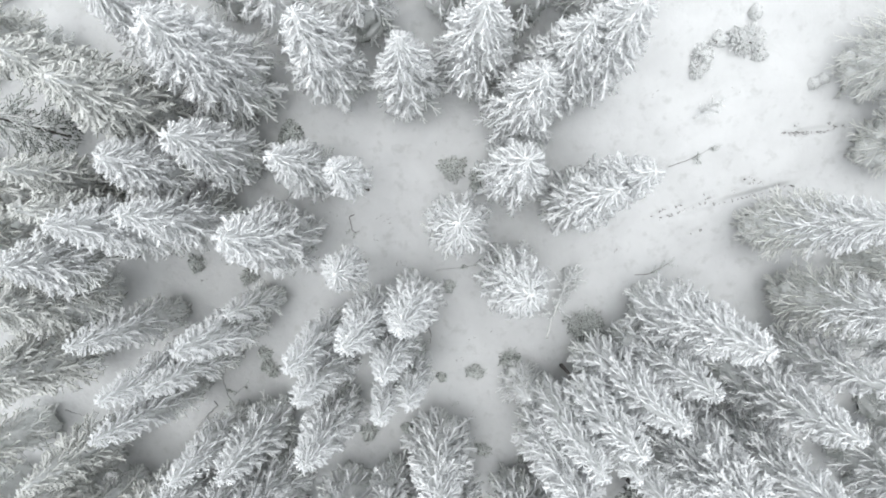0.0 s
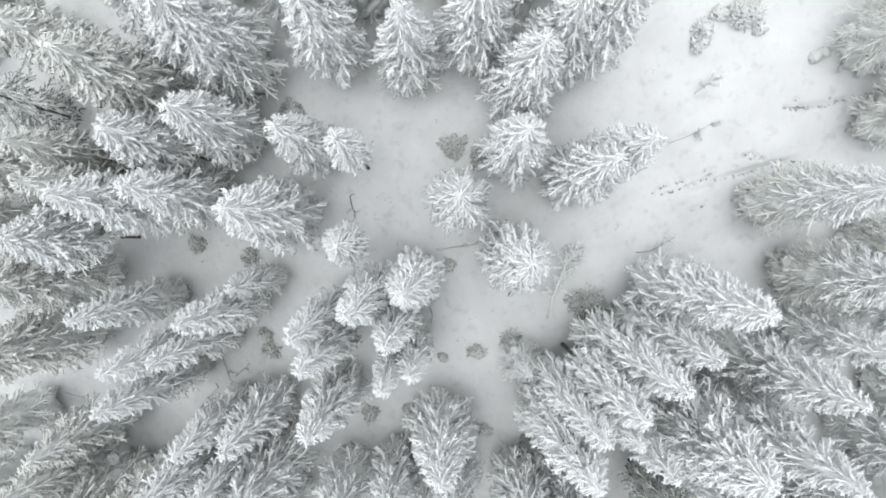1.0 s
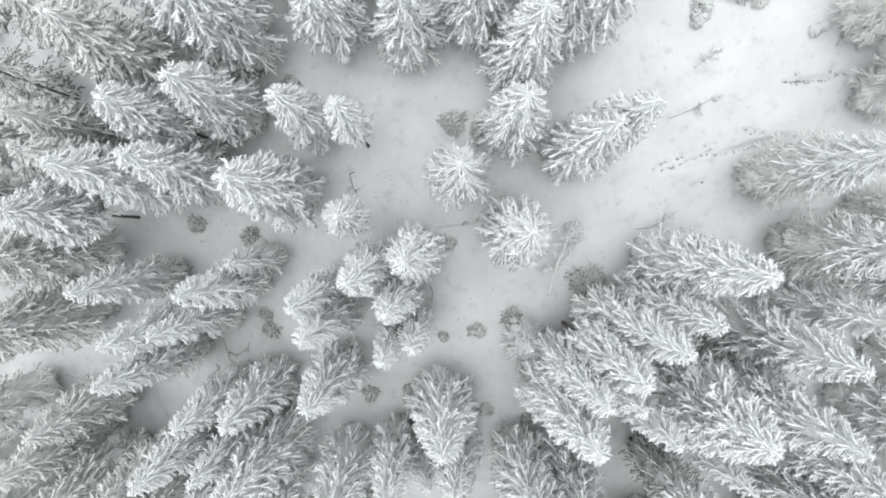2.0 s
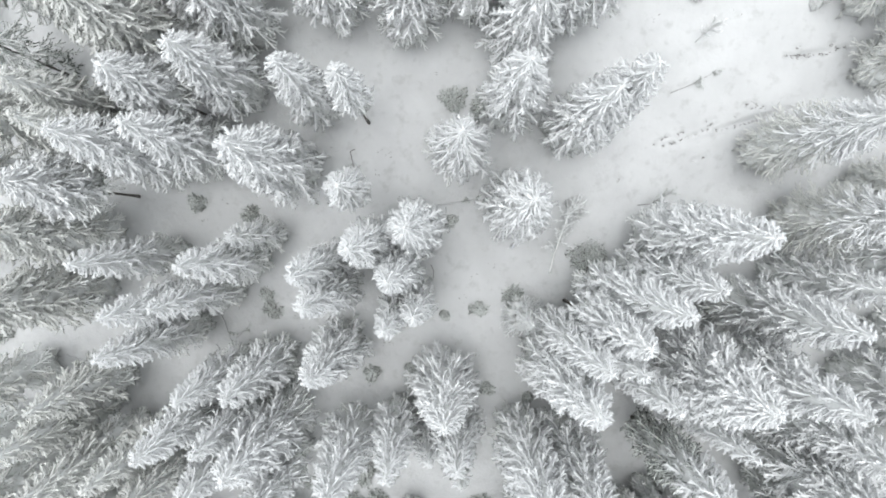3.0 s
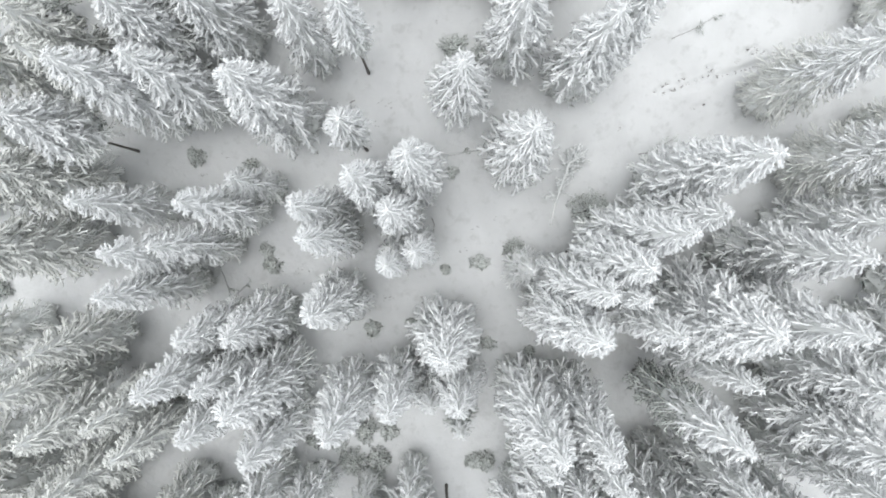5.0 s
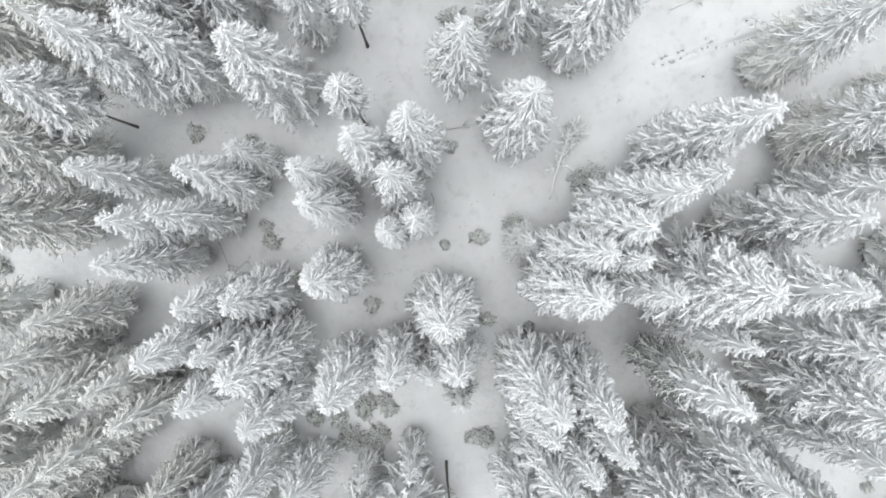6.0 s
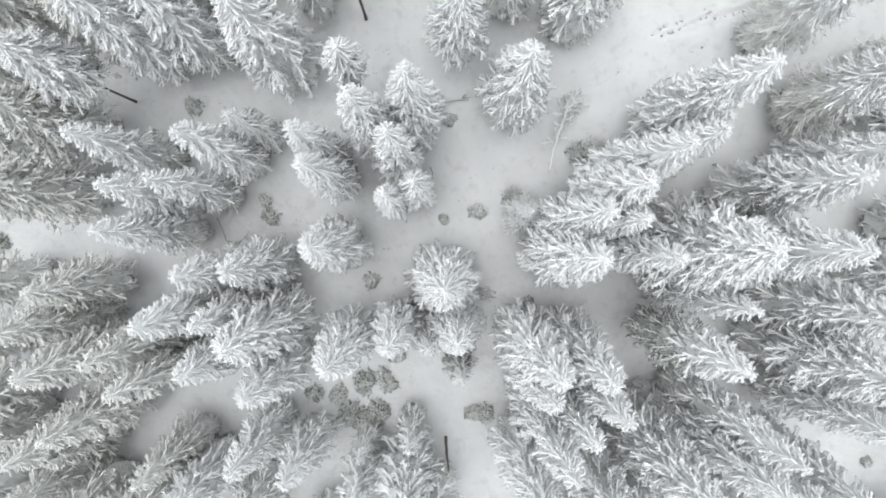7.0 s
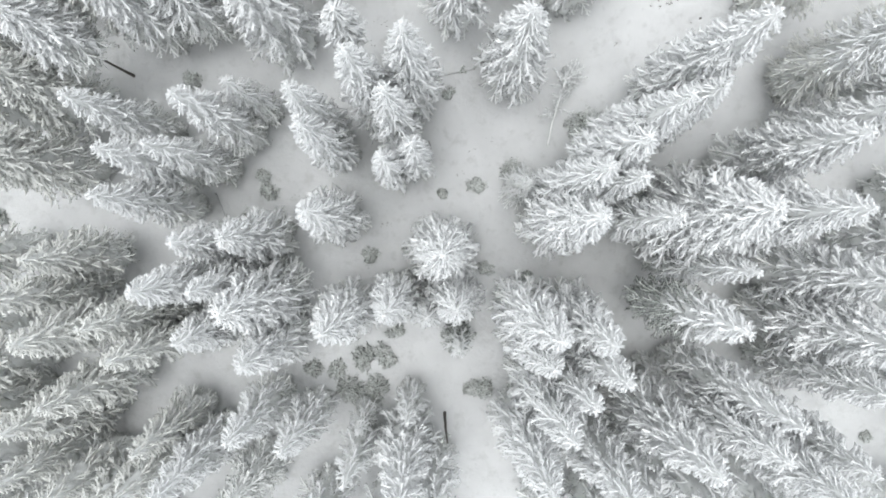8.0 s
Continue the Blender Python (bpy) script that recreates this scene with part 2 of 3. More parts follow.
def boughs(rng, h, L, height, lean, fat, forks, knobs):
    """Drooping boughs at the heights h with the lengths L: each a rope of frost set with short twigs, and the longer ones forked like a hand."""
    count = len(h)
    t = h / height
    az = np.arange(count) * 2.39996 + rng.normal(0, 0.25, count)
    rise = np.interp(t, [0.0, 0.3, 0.75, 0.93, 1.0], [-0.15, 0.05, 0.2, 0.25, 0.35]) + rng.normal(0, 0.1, count)
    droop = np.interp(t, [0, 0.4, 0.85, 1.0], [0.4, 0.56, 0.66, 0.7]) * rng.uniform(0.8, 1.2, count)
    bend = rng.normal(0, 0.28, count)
    rope = fat * np.clip(0.38 + 0.5 * L, 0.55, 1.3) * rng.uniform(0.85, 1.15, count)

    def at(k, s):
        a = az[k] + bend[k] * s
        q = L[k] * s
        z = h[k] + L[k] * (rise[k] * s - droop[k] * s ** 2 + 0.16 * s ** 4)
        return np.stack([q * np.cos(a) + lean[0] * h[k], q * np.sin(a) + lean[1] * h[k], z], 1)

    def axes(k, s):
        fwd = unit(at(k, np.minimum(s + 0.06, 1.06)) - at(k, s - 0.04))
        side = unit(np.cross(fwd, np.array([0, 0, 1.0])))
        return fwd, side, np.cross(side, fwd)

    out, every = [], np.arange(count)
    rings = []
    for s0, thick in ((0.1, 0.6), (0.55, 0.9), (0.95, 0.92), (1.02, 0.5)):
        fwd, side, up = axes(every, np.full(count, s0))
        girth = (0.68 * rope * thick * rng.uniform(0.8, 1.2, count))[:, None]
        c = at(every, np.full(count, s0)) + rng.normal(0, 0.025, (count, 3)) * min(1.0, 3 * s0)
        rings.append(np.stack([c + side * girth, c + up * girth * 0.65, c - side * girth], 1))
    v = np.stack(rings, 1).reshape(-1, 3)
    pat = np.array([q for i in range(3) for g in range(3) for q in ((3 * i + g, 3 * i + (g + 1) % 3, 3 * i + 3 + (g + 1) % 3), (3 * i + g, 3 * i + 3 + (g + 1) % 3, 3 * i + 3 + g))] + [(9, 10, 11)])
    out.append((v, (pat[None, :, ::-1] + 12 * every[:, None, None]).reshape(-1, 3)))
    # fingers
    n = np.clip((forks * (L - 0.55) / 0.3 + rng.uniform(0, 1, count)).astype(int), 0, 6)
    k = np.repeat(every, n)
    if len(k):
        j = np.concatenate([np.arange(m) for m in n])
        s = 0.3 + 0.58 * (j + rng.uniform(0.1, 0.9, len(j))) / n[k]
        fwd, side, up = axes(k, s)
        turn = np.where((j + k) % 2 == 0, 1.0, -1.0) * rng.uniform(0.38, 0.72, len(j))
        way = unit(fwd * np.cos(turn)[:, None] + side * np.sin(turn)[:, None] + up * rng.normal(-0.08, 0.1, len(j))[:, None])
        reach2 = np.clip(0.6 * L[k] * (1.08 - s) + 0.12, 0.25, 0.85) * rng.uniform(0.8, 1.2, len(j))
        p0 = at(k, s)
        out.append(spindles(p0, way, reach2, rope[k] * rng.uniform(0.45, 0.6, len(j)), rng))
        m = np.maximum(2, (knobs * reach2 / 0.13).astype(int))
        q = np.repeat(np.arange(len(j)), m)
        w = np.concatenate([np.arange(x) for x in m])
        f = 0.2 + 0.8 * (w + rng.uniform(0, 0.9, len(w))) / m[q]
        cross = unit(np.cross(way[q], np.array([0, 0, 1.0])))
        turn = np.where(w % 2 == 0, 1.0, -1.0) * rng.uniform(0.5, 1.2, len(w))
        ways = way[q] * np.cos(turn)[:, None] + cross * np.sin(turn)[:, None] + np.array([0, 0, 1.0]) * rng.normal(0.1, 0.3, len(w))[:, None]
        out.append(buds(p0[q] + way[q] * (reach2[q] * f)[:, None], ways, rope[k[q]] * rng.uniform(1.1, 1.9, len(w)), rope[k[q]] * rng.uniform(0.45, 0.65, len(w)), rng))
    # short twigs along the bough
    n = np.maximum(5, (knobs * L / 0.115).astype(int))
    k = np.repeat(every, n)
    j = np.concatenate([np.arange(x) for x in n])
    s = np.minimum(0.3 + 0.72 * (j + rng.uniform(0, 0.9, len(j))) / n[k], 1.0)
    fwd, side, up = axes(k, s)
    turn = np.where(j % 2 == 0, 1.0, -1.0) * rng.uniform(0.5, 1.3, len(j))
    way = fwd * np.cos(turn)[:, None] + side * np.sin(turn)[:, None] + up * rng.normal(0.2, 0.45, len(j))[:, None]
    out.append(buds(at(k, s), way, rope[k] * rng.uniform(1.4, 2.8, len(j)), rope[k] * rng.uniform(0.55, 0.8, len(j)), rng))
    return join(out)


def tip_cluster(rng, height, lean, fat):
    """The leader and the stubby twigs at the very top."""
    n = 10
    a = np.arange(n) * 2.39996
    z = height * 0.985 - np.linspace(0, 0.9, n)
    base = np.stack([lean[0] * z, lean[1] * z, z], 1)
    out = np.linspace(0.0, 1.6, n)
    way = np.stack([out * np.cos(a), out * np.sin(a), np.full(n, 0.6)], 1) + rng.normal(0, 0.15, (n, 3))
    return spindles(base, way, np.linspace(0.16, 0.36, n) * rng.uniform(0.8, 1.2, n), np.full(n, fat * 0.5), rng)


def needle_core(rng, height, bare, wide, lean, ragged):
    """The mass of needles round the stem that shows between the frosted boughs, paled as by mist: a ragged cone,
    rounded below, bristling with twigs.
    """
    rows, cols = 22, 20
    c = np.linspace(0, 0.97, rows)
    z = height * (bare + (1 - bare) * c)
    r = wide(c) * np.interp(c, [0, 0.4, 1], [0.56, 0.54, 0.46])
    z = z - np.interp(c, [0, 0.5, 1], [0.34, 0.3, 0.2]) * wide(c)
    a = np.arange(cols) * 2 * math.pi / cols
    R = r[:, None] * rng.uniform(0.72, 1.2, (rows, cols)) * (1 + 0.12 * np.sin(3 * a + rng.uniform(0, 6)))[None]
    A = a[None] + rng.normal(0, 0.1, (rows, cols)) + 0.5 * np.arange(rows)[:, None] * 2 * math.pi / cols
    Z = z[:, None] + rng.normal(0, 0.16, (rows, cols))
    Z[0] += 0.25
    v = np.stack([R * np.cos(A) + lean[0] * Z, R * np.sin(A) + lean[1] * Z, Z], 2).reshape(-1, 3)
    v = np.concatenate([v, [(0, 0, z[0] + 0.3), (0, 0, z[-1] + 0.3)]])
    f = []
    for i in range(rows - 1):
        for k in range(cols):
            p, q = i * cols + k, i * cols + (k + 1) % cols
            f += [(p, q, q + cols), (p, q + cols, p + cols)]
    for k in range(cols):
        q = (k + 1) % cols
        f += [(q, k, rows * cols), ((rows - 1) * cols + k, (rows - 1) * cols + q, rows * cols + 1)]
    n = ragged
    i = (rng.uniform(0, 1, n) ** 2.2 * (rows - 6)).astype(int) * cols + rng.integers(0, cols, n)
    base = v[i] * (1 + rng.normal(0, 0.04, (n, 3)))
    way = np.stack([base[:, 0], base[:, 1], np.zeros(n)], 1)
    way = unit(way) + np.stack([rng.normal(0, 0.5, n), rng.normal(0, 0.5, n), rng.normal(-0.15, 0.4, n)], 1)
    return (v, np.array(f)), buds(base, way, rng.uniform(0.2, 0.5, n), rng.uniform(0.045, 0.08, n), rng)


def spruce(x, y, top, radius, seed, bare=0.07, label="tall spruce thickly coated with white hoar frost", lower=0.2, coat_mat=None, share=1.0, fine=1.0, skirt_mat=None, airy=False):
    rng = np.random.default_rng(seed)
    zb = float(slope(x, y)) - 0.12
    H = top - zb
    tree = tagged(new("spruce_tree"), label, "tree", "snowy spruce forest")
    tree.location = (x, y, zb)
    lean = rng.normal(0, 0.006, 2)
    for name, lo, hi, mat, coat in (("trunk", 0, bare + 0.03, BARK, 0.0), ("frosted_stem", bare + 0.03, 0.985, BARK if airy else coat_mat or RIME, 0.01)):
        hs = np.linspace(H * lo, H * hi, 6)
        rad = np.interp(hs / H, [0, 0.05, 1], [0.007 * H + 0.04, 0.006 * H + 0.02, 0.02]) + coat
        part(name, *tube(np.stack([lean[0] * hs, lean[1] * hs, hs], 1), rad), mat, tree, "dark bark trunk" if name == "trunk" else "")
    fat = fine * (0.114 if H > 13 else 0.1 if H > 8 else 0.064)
    blunt = rng.uniform(0.66, 0.84)
    n = int(11.6 * share * H * (0.5 + 0.25 * radius))
    c = ((np.arange(n) + rng.uniform(0, 1, n)) / n) ** 0.6
    h = H * (bare + (0.992 - bare) * c)
    L = 1.26 * radius * np.interp(c, [0, 0.1, 0.24], [0.5, 0.75, 1.0]) * (1.0 - c) ** blunt * rng.uniform(0.78, 1.14, n) + np.interp(c, [0, 0.8, 0.95, 1], [0.3, 0.42, 0.42, 0.12]) * min(1.0, 0.3 + 0.05 * H)
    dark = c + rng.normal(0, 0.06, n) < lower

    def wide(u):
        return 1.26 * radius * np.interp(u, [0, 0.1, 0.24], [0.68, 0.85, 1.0]) * (1.0 - u) ** blunt + 0.15
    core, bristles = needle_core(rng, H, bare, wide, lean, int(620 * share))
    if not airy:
        part("inner_foliage", *core, MIST_PALE_NEEDLES, tree, "shaded grey needles")
    # lower boughs take a darker coat: less frost, and shade put into the colour
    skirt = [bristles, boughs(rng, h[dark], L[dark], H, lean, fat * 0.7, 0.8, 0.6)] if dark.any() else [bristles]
    part("lower_foliage", *join(skirt), skirt_mat or THIN_RIME_SHADE, tree, "darker needles with thin frost")
    crown = boughs(rng, h[~dark], L[~dark], H, lean, fat, 0.5, 1.0)
    part("crown", *join([crown, tip_cluster(rng, H, lean, fat)]), coat_mat or RIME, tree, "frost-covered boughs")
    return tree


def height(x, y):
    return float(slope(x, y))


# x, y, height of the top, crown radius, bare share of the trunk
SPRUCES = [
    (15.1, -5.5, 24.3, 2.1, .07), (13.8, -7.95, 22.0, 1.7, .07), (11.1, -9.3, 24.2, 1.85, .07), (9.45, -10.6, 23.1, 1.5, .38),
    (7.9, -12.1, 22.5, 1.4, .1), (7.6, -14.6, 22.3, 2.05, .07), (9.8, -12.42, 21.8, 1.05, .1), (11.9, -14.24, 21.1, 1.35, .1),
    (15.7, -14.2, 22.6, 3.3, .15), (20.3, -14.4, 22.8, 2.5, .07), (21.2, -10.52, 21.6, 2.3, .07), (25.0, -4.5, 22.1, 2.3, .07),
    (22.4, 0.4, 24.0, 2.2, .05), (29.6, 5.98, 24.8, 2.5, .05), (28.2, 10.9, 22.7, 2.8, .05), (29.7, -2.06, 20.0, 2.0, .05),
    (24.85, -8.6, 19.3, 1.9, .05),
]

SPRUCES += [
    (5.15, 7.97, 21.2, 2.5, .08), (10.3, 2.91, 22.4, 1.7, .07), (8.85, 1.98, 21.5, 2.15, .05), (4.5, 3.70, 20.4, 2.15, .07),
    (0.95, 0.55, 18.4, 2.15, .2), (4.95, -3.3, 19.5, 2.35, .06), (-6.1, -2.35, 17.4, 1.2, .6), (-2.1, -4.75, 21.6, 1.9, .1),
    (-4.75, -5.6, 21.4, 1.6, .1), (-3.2, -7.6, 20.5, 1.6, .1), (-8.15, -7.1, 19.8, 1.25, .1), (-7.85, -8.9, 19.7, 1.45, .1),
    (-3.65, -10.6, 17.8, 1.1, .12), (-2.0, -10.0, 17.4, 1.15, .12), (-8.1, -13.75, 17.1, 2.0, .07), (-0.25, -16.35, 17.6, 2.5, .07),
]
SPRUCES += [
    (-11.35, -0.35, 20.4, 2.5, .07), (-9.1, 4.13, 19.7, 1.7, .1), (-5.7, 3.25, 20.5, 1.05, .48), (-14.7, 5.32, 19.5, 2.1, .1),
    (-18.15, 4.05, 19.5, 2.0, .44), (-17.1, 0.97, 19.6, 2.1, .1), (-20.2, 0.56, 20.8, 2.1, .1), (-22.2, 1.05, 20.4, 1.9, .1),
]
SPRUCES += [
    (-19.5, 7.54, 21.8, 2.6, .08), (-21.9, -6.5, 16.9, 1.5, .06), (-15.2, -7.0, 17.6, 1.65, .06), (-13.7, -5.2, 13.7, 1.25, .05),
    (-17.5, -9.5, 16.2, 1.5, .06), (-19.9, -9.8, 17.2, 1.55, .06), (-20.6, -12.5, 16.5, 1.6, .06), (-26.6, -16.24, 14.1, 2.1, .16),
    (-18.4, -18.15, 17.3, 1.7, .06), (-22.0, -20.49, 16.0, 1.85, .06), (-15.1, -18.15, 16.4, 1.5, .06), (-13.2, -19.5, 16.9, 2.7, .06),
    (-20.8, -22.5, 15.9, 1.5, .06), (-16.5, -21.34, 15.8, 1.65, .06), (-12.7, -22.8, 15.7, 1.95, .06), (-16.6, -15.35, 15.4, 1.55, .06),
    (-13.6, -14.95, 15.6, 1.95, .06), (-7.45, -20.7, 17.9, 2.05, .05), (-3.75, -19.7, 16.5, 1.65, .06), (0.6, -19.86, 15.3, 1.95, .06),
]
SPRUCES += [
    (-1.5, -20.9, 11.3, 1.5, .05), (-28.2, -28.55, 10.3, 1.8, .05), (-20.6, -29.07, 13.3, 1.9, .05), (-14.0, -27.93, 14.8, 1.7, .05),
    (-11.0, -29.05, 13.8, 1.8, .05), (-7.0, -31.58, 12.9, 1.6, .05), (-3.0, -28.25, 10.3, 1.3, .05), (-6.7, -29.61, 8.5, 1.2, .05),
    (-3.3, -31.17, 16.9, 2.2, .05), (-1.2, -33.60, 16.5, 2.0, .05), (5.65, -20.75, 21.4, 2.2, .06), (8.8, -21.1, 20.3, 2.2, .06),
    (5.7, -22.71, 18.8, 1.75, .06), (9.4, -23.36, 20.4, 1.7, .06), (7.9, -24.89, 19.3, 1.2, .06),
    (16.55, -17.58, 19.8, 1.25, .06), (18.1, -25.44, 21.1, 1.75, .06), (17.7, -27.45, 20.8, 1.9, .06), (6.5, -26.36, 20.3, 2.1, .06),
]
SPRUCES += [
    (14.1, -28.15, 20.8, 2.6, .06), (24.8, -21.64, 21.1, 2.8, .06), (25.3, -25.21, 18.7, 1.8, .06), (24.5, -18.36, 20.5, 2.3, .06),
    (5.5, -29.58, 19.8, 2.2, .06), (16.5, -26.70, 8.8, 1.6, .06), (6.0, -11.6, 10.4, 1.8, .05),
    (-7.4, 10.78, 21.3, 2.4, .12), (-2.35, 9.9, 20.9, 2.2, .05), (2.1, 11.39, 21.7, 2.6, .06), (7.4, 10.20, 22.2, 2.4, .07),
    (9.2, 10.65, 23.7, 2.2, .07), (-14.4, 10.3, 22.4, 3.1, .06), (-18.0, 12.59, 21.6, 2.5, .06), (-22.6, 9.36, 20.7, 2.3, .1),
    (-23.5, 3.33, 19.9, 2.0, .1), (-24.8, -1.92, 18.0, 2.2, .48), (-27.3, -4.72, 18.1, 2.5, .12),
    (-29.0, -9.32, 18.3, 2.5, .07), (-28.2, -18.81, 15.0, 1.8, .07), (-25.8, -21.18, 16.4, 2.0, .06),
]
SPRUCES += [
    (-5.2, 14.79, 21.6, 2.3, .06), (-10.5, 14.69, 21.6, 2.3, .06), (0.2, 16.42, 22.5, 2.4, .06), (5.2, 15.64, 23.5, 2.5, .06),
    (9.5, 15.24, 23.6, 2.2, .06), (-14.5, 16.69, 21.5, 2.4, .06), (-28.5, 12.66, 20.6, 2.5, .06), (-29.5, 3.11, 18.9, 2.3, .06),
    (-9.9, -35.99, 16.0, 2.2, .05), (10.2, -30.38, 19.9, 2.0, .06), (-25.5, -25.53, 14.7, 2.0, .06),
    (-24.0, -32.99, 15.9, 2.1, .06), (22.0, -30.38, 19.9, 2.2, .06), (-33.0, -24.00, 15.7, 2.1, .06), (33.0, -12.86, 20.4, 2.4, .06), (30.6, -26.20, 17.5, 1.6, .06),
]
SPRUCES += [
    (-28.5, -27.35, 13.8, 2.2, .06), (-30.2, -31.18, 12.9, 2.0, .06), (-27.2, -32.55, 13.9, 2.2, .06), (-21.9, -32.02, 14.9, 2.0, .06),
    (-18.3, -30.90, 15.9, 2.0, .06), (24.5, -29.64, 17.8, 2.0, .06), (-33.5, -16.00, 15.4, 2.3, .06), (-36.0, -21.00, 15.6, 2.3, .06),
    (-31.5, -4.92, 18.1, 2.3, .06), (-33.0, -0.42, 18.0, 2.3, .06), (-34.0, -27.03, 14.8, 2.2, .06), (30.0, -6.63, 21.2, 2.3, .06), (31.0, -16.36, 20.5, 2.4, .06),
]
for i, (x, y, top, radius, bare) in enumerate(SPRUCES):
    size = top - height(x, y)
    label = "tall spruce thickly coated with white hoar frost"
    if bare > 0.3:
        label = "tall spruce with bare dark lower trunk and frosted crown"
    elif size < 9:
        label = "short young spruce coated with white hoar frost"
    elif radius > 2.5:
        label = "broad tall spruce with heavy boughs of white frost"
    elif radius < 1.4:
        label = "slender narrow spruce coated with white hoar frost"
    rim = abs(x) > 31 or y > 13 or y < -31.5
    # far-left spruces: thinner frost, plus the unlit side's grey put into the colour
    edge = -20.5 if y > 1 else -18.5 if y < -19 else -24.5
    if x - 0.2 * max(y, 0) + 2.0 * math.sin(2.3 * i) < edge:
        spruce(x, y, top, radius, 100 + i, bare, "tall spruce with thinner frost, greyed for its unlit side", lower=0.3, coat_mat=SHADE_GREY_RIME, share=0.55 if rim else 1.0)
    else:
        field = x > 20 and y > -5
        share = 0.55 if rim else 1.7 if field else 1.08
        spruce(x, y, top, radius, 100 + i, bare, label, 0.5 if field else 0.32 if x < -12 else 0.22, share=share, fine=0.66 if field else 1.0, skirt_mat=SHADE_GREY_RIME if field else None)
# outer trees close the edges; those out of view are added to dim snow
OUTER_SKY_SCREEN = [(-30, -36), (-24, -37.5), (-18, -38), (-12, -39.5), (-5, -36.5), (-1, -39), (7.5, -36.5), (11, -36.5), (13.5, -33), (18, -34), (23, -35), (28, -34), (35, -37),
         (33, -20), (36, -8), (35, 1), (36, 8), (-36, -32), (-38, -6), (-36, 5), (-35, 12), (-24, 18), (-18, 20), (-8, 20), (3, 21.5), (10, 21), (-33, 18), (33, 16),
         (38, -26), (38.5, -31), (33, -42), (39, -37), (27, -40), (-41, -11), (-42, -17), (-41, -24), (17, 24.5), (24, 23.5), (30, 22.5), (39, 13), (41, 4)]
for i, (x, y) in enumerate(OUTER_SKY_SCREEN):
    spruce(x, y, height(x, y) + 15.5 + 2.5 * math.sin(5.0 * i), 2.2 + 0.3 * math.cos(3.0 * i), 400 + i, 0.06, share=0.4 if -39 < y < -30 and abs(x) < 37 else 0.25)
spruce(-29.2, 7.5, 17.7, 2.1, 77, 0.1, "airy dark conifer with thin frost and visible trunk", lower=0.5, coat_mat=THIN_RIME_SHADE, skirt_mat=SHRUB, share=0.75, fine=0.6, airy=True)
spruce(15.3, -20.5, 21.4, 1.95, 78, 0.16, "spruce with dark sparse lower boughs and frosted top", lower=0.55, skirt_mat=SHRUB, share=0.75)
spruce(0.8, -23.6, 9.0, 1.3, 82, 0.05, "short young spruce coated with white hoar frost", lower=0.5, skirt_mat=SHRUB)
spruce(-15.2, -33.4, 11.5, 2.3, 79, 0.05, "short dark spruce with thin frost on dense twigs", lower=0.5, coat_mat=THIN_RIME_SHADE)
spruce(-36.5, -35.0, 15.5, 2.3, 80, 0.06, "tall spruce with thinner frost, greyed for its unlit side", lower=0.3, coat_mat=SHADE_GREY_RIME, share=0.6)
spruce(-32.8, -36.4, 15.0, 2.2, 81, 0.06, "tall spruce with thinner frost, greyed for its unlit side", lower=0.3, coat_mat=SHADE_GREY_RIME, share=0.6)


# ---- shrubs and young trees half buried in snow ----
def shrub(x, y, radius, seed, tall=0.85, pale=False):
    """A low round bush: a ragged dome of twigs with clumps of frost on it."""
    rng = np.random.default_rng(seed)
    label = "low rounded bush coated with pale hoar frost" if pale else "low dark shrub with light frost rising from snow"
    ob = tagged(new("shrub"), label, "shrub", "shrubs in the clearing")
    ob.location = (x, y, float(slope(x, y)) - 0.05)
    n = int(70 + 150 * radius ** 1.6)
    u = (np.arange(n) + 0.5) / n
    a = np.arange(n) * 2.39996 + rng.uniform(0, 6.28)
    lobes = 1 + 0.09 * np.sin(2 * a + rng.uniform(0, 6)) + 0.06 * np.sin(3 * a + rng.uniform(0, 6)) + rng.normal(0, 0.06, n)
    out = np.sqrt(1 - (1 - u) ** 2)
    dome = np.stack([out * np.cos(a) * lobes, out * np.sin(a) * lobes, tall * (1 - u) + 0.04], 1) * radius
    if radius > 0.55:
        # several stems, each with a head of its own
        heads = rng.integers(3, 6)
        b = np.arange(heads) * 6.28 / heads + rng.normal(0, 0.4, heads)
        off = radius * rng.uniform(0.25, 0.62, heads)
        size = rng.uniform(0.52, 0.8, heads)
        pick = rng.integers(0, heads, n)
        dome = dome * size[pick, None] * np.array([1, 1, 1.25]) + np.stack([off * np.cos(b), off * np.sin(b), 0 * b], 1)[pick]
    k = np.repeat(np.arange(n), 5)
    base = dome[k] * rng.uniform(0.55, 0.9, (len(k), 1))
    way = unit(dome[k] + np.array([0, 0, 0.25 * radius])) + rng.normal(0, 0.6, (len(k), 3))
    twigs = buds(base, way, rng.uniform(0.14, 0.3, len(k)) * min(1.0, 0.5 + 0.5 * radius), rng.uniform(0.03, 0.055, len(k)), rng)
    part("crown", *twigs, PALE_SHRUB if pale else SHRUB, ob, "frosted twigs")
    for b in rng.uniform(0, 6.28, 5):
        v, f = tube([(0, 0, -0.1), (0.3 * radius * math.cos(b), 0.3 * radius * math.sin(b), 0.45 * radius * tall), (0.6 * radius * math.cos(b), 0.6 * radius * math.sin(b), 0.6 * radius * tall)], (0.05, 0.04, 0.02), 4)
        part("stem", v, f, BARK, ob)


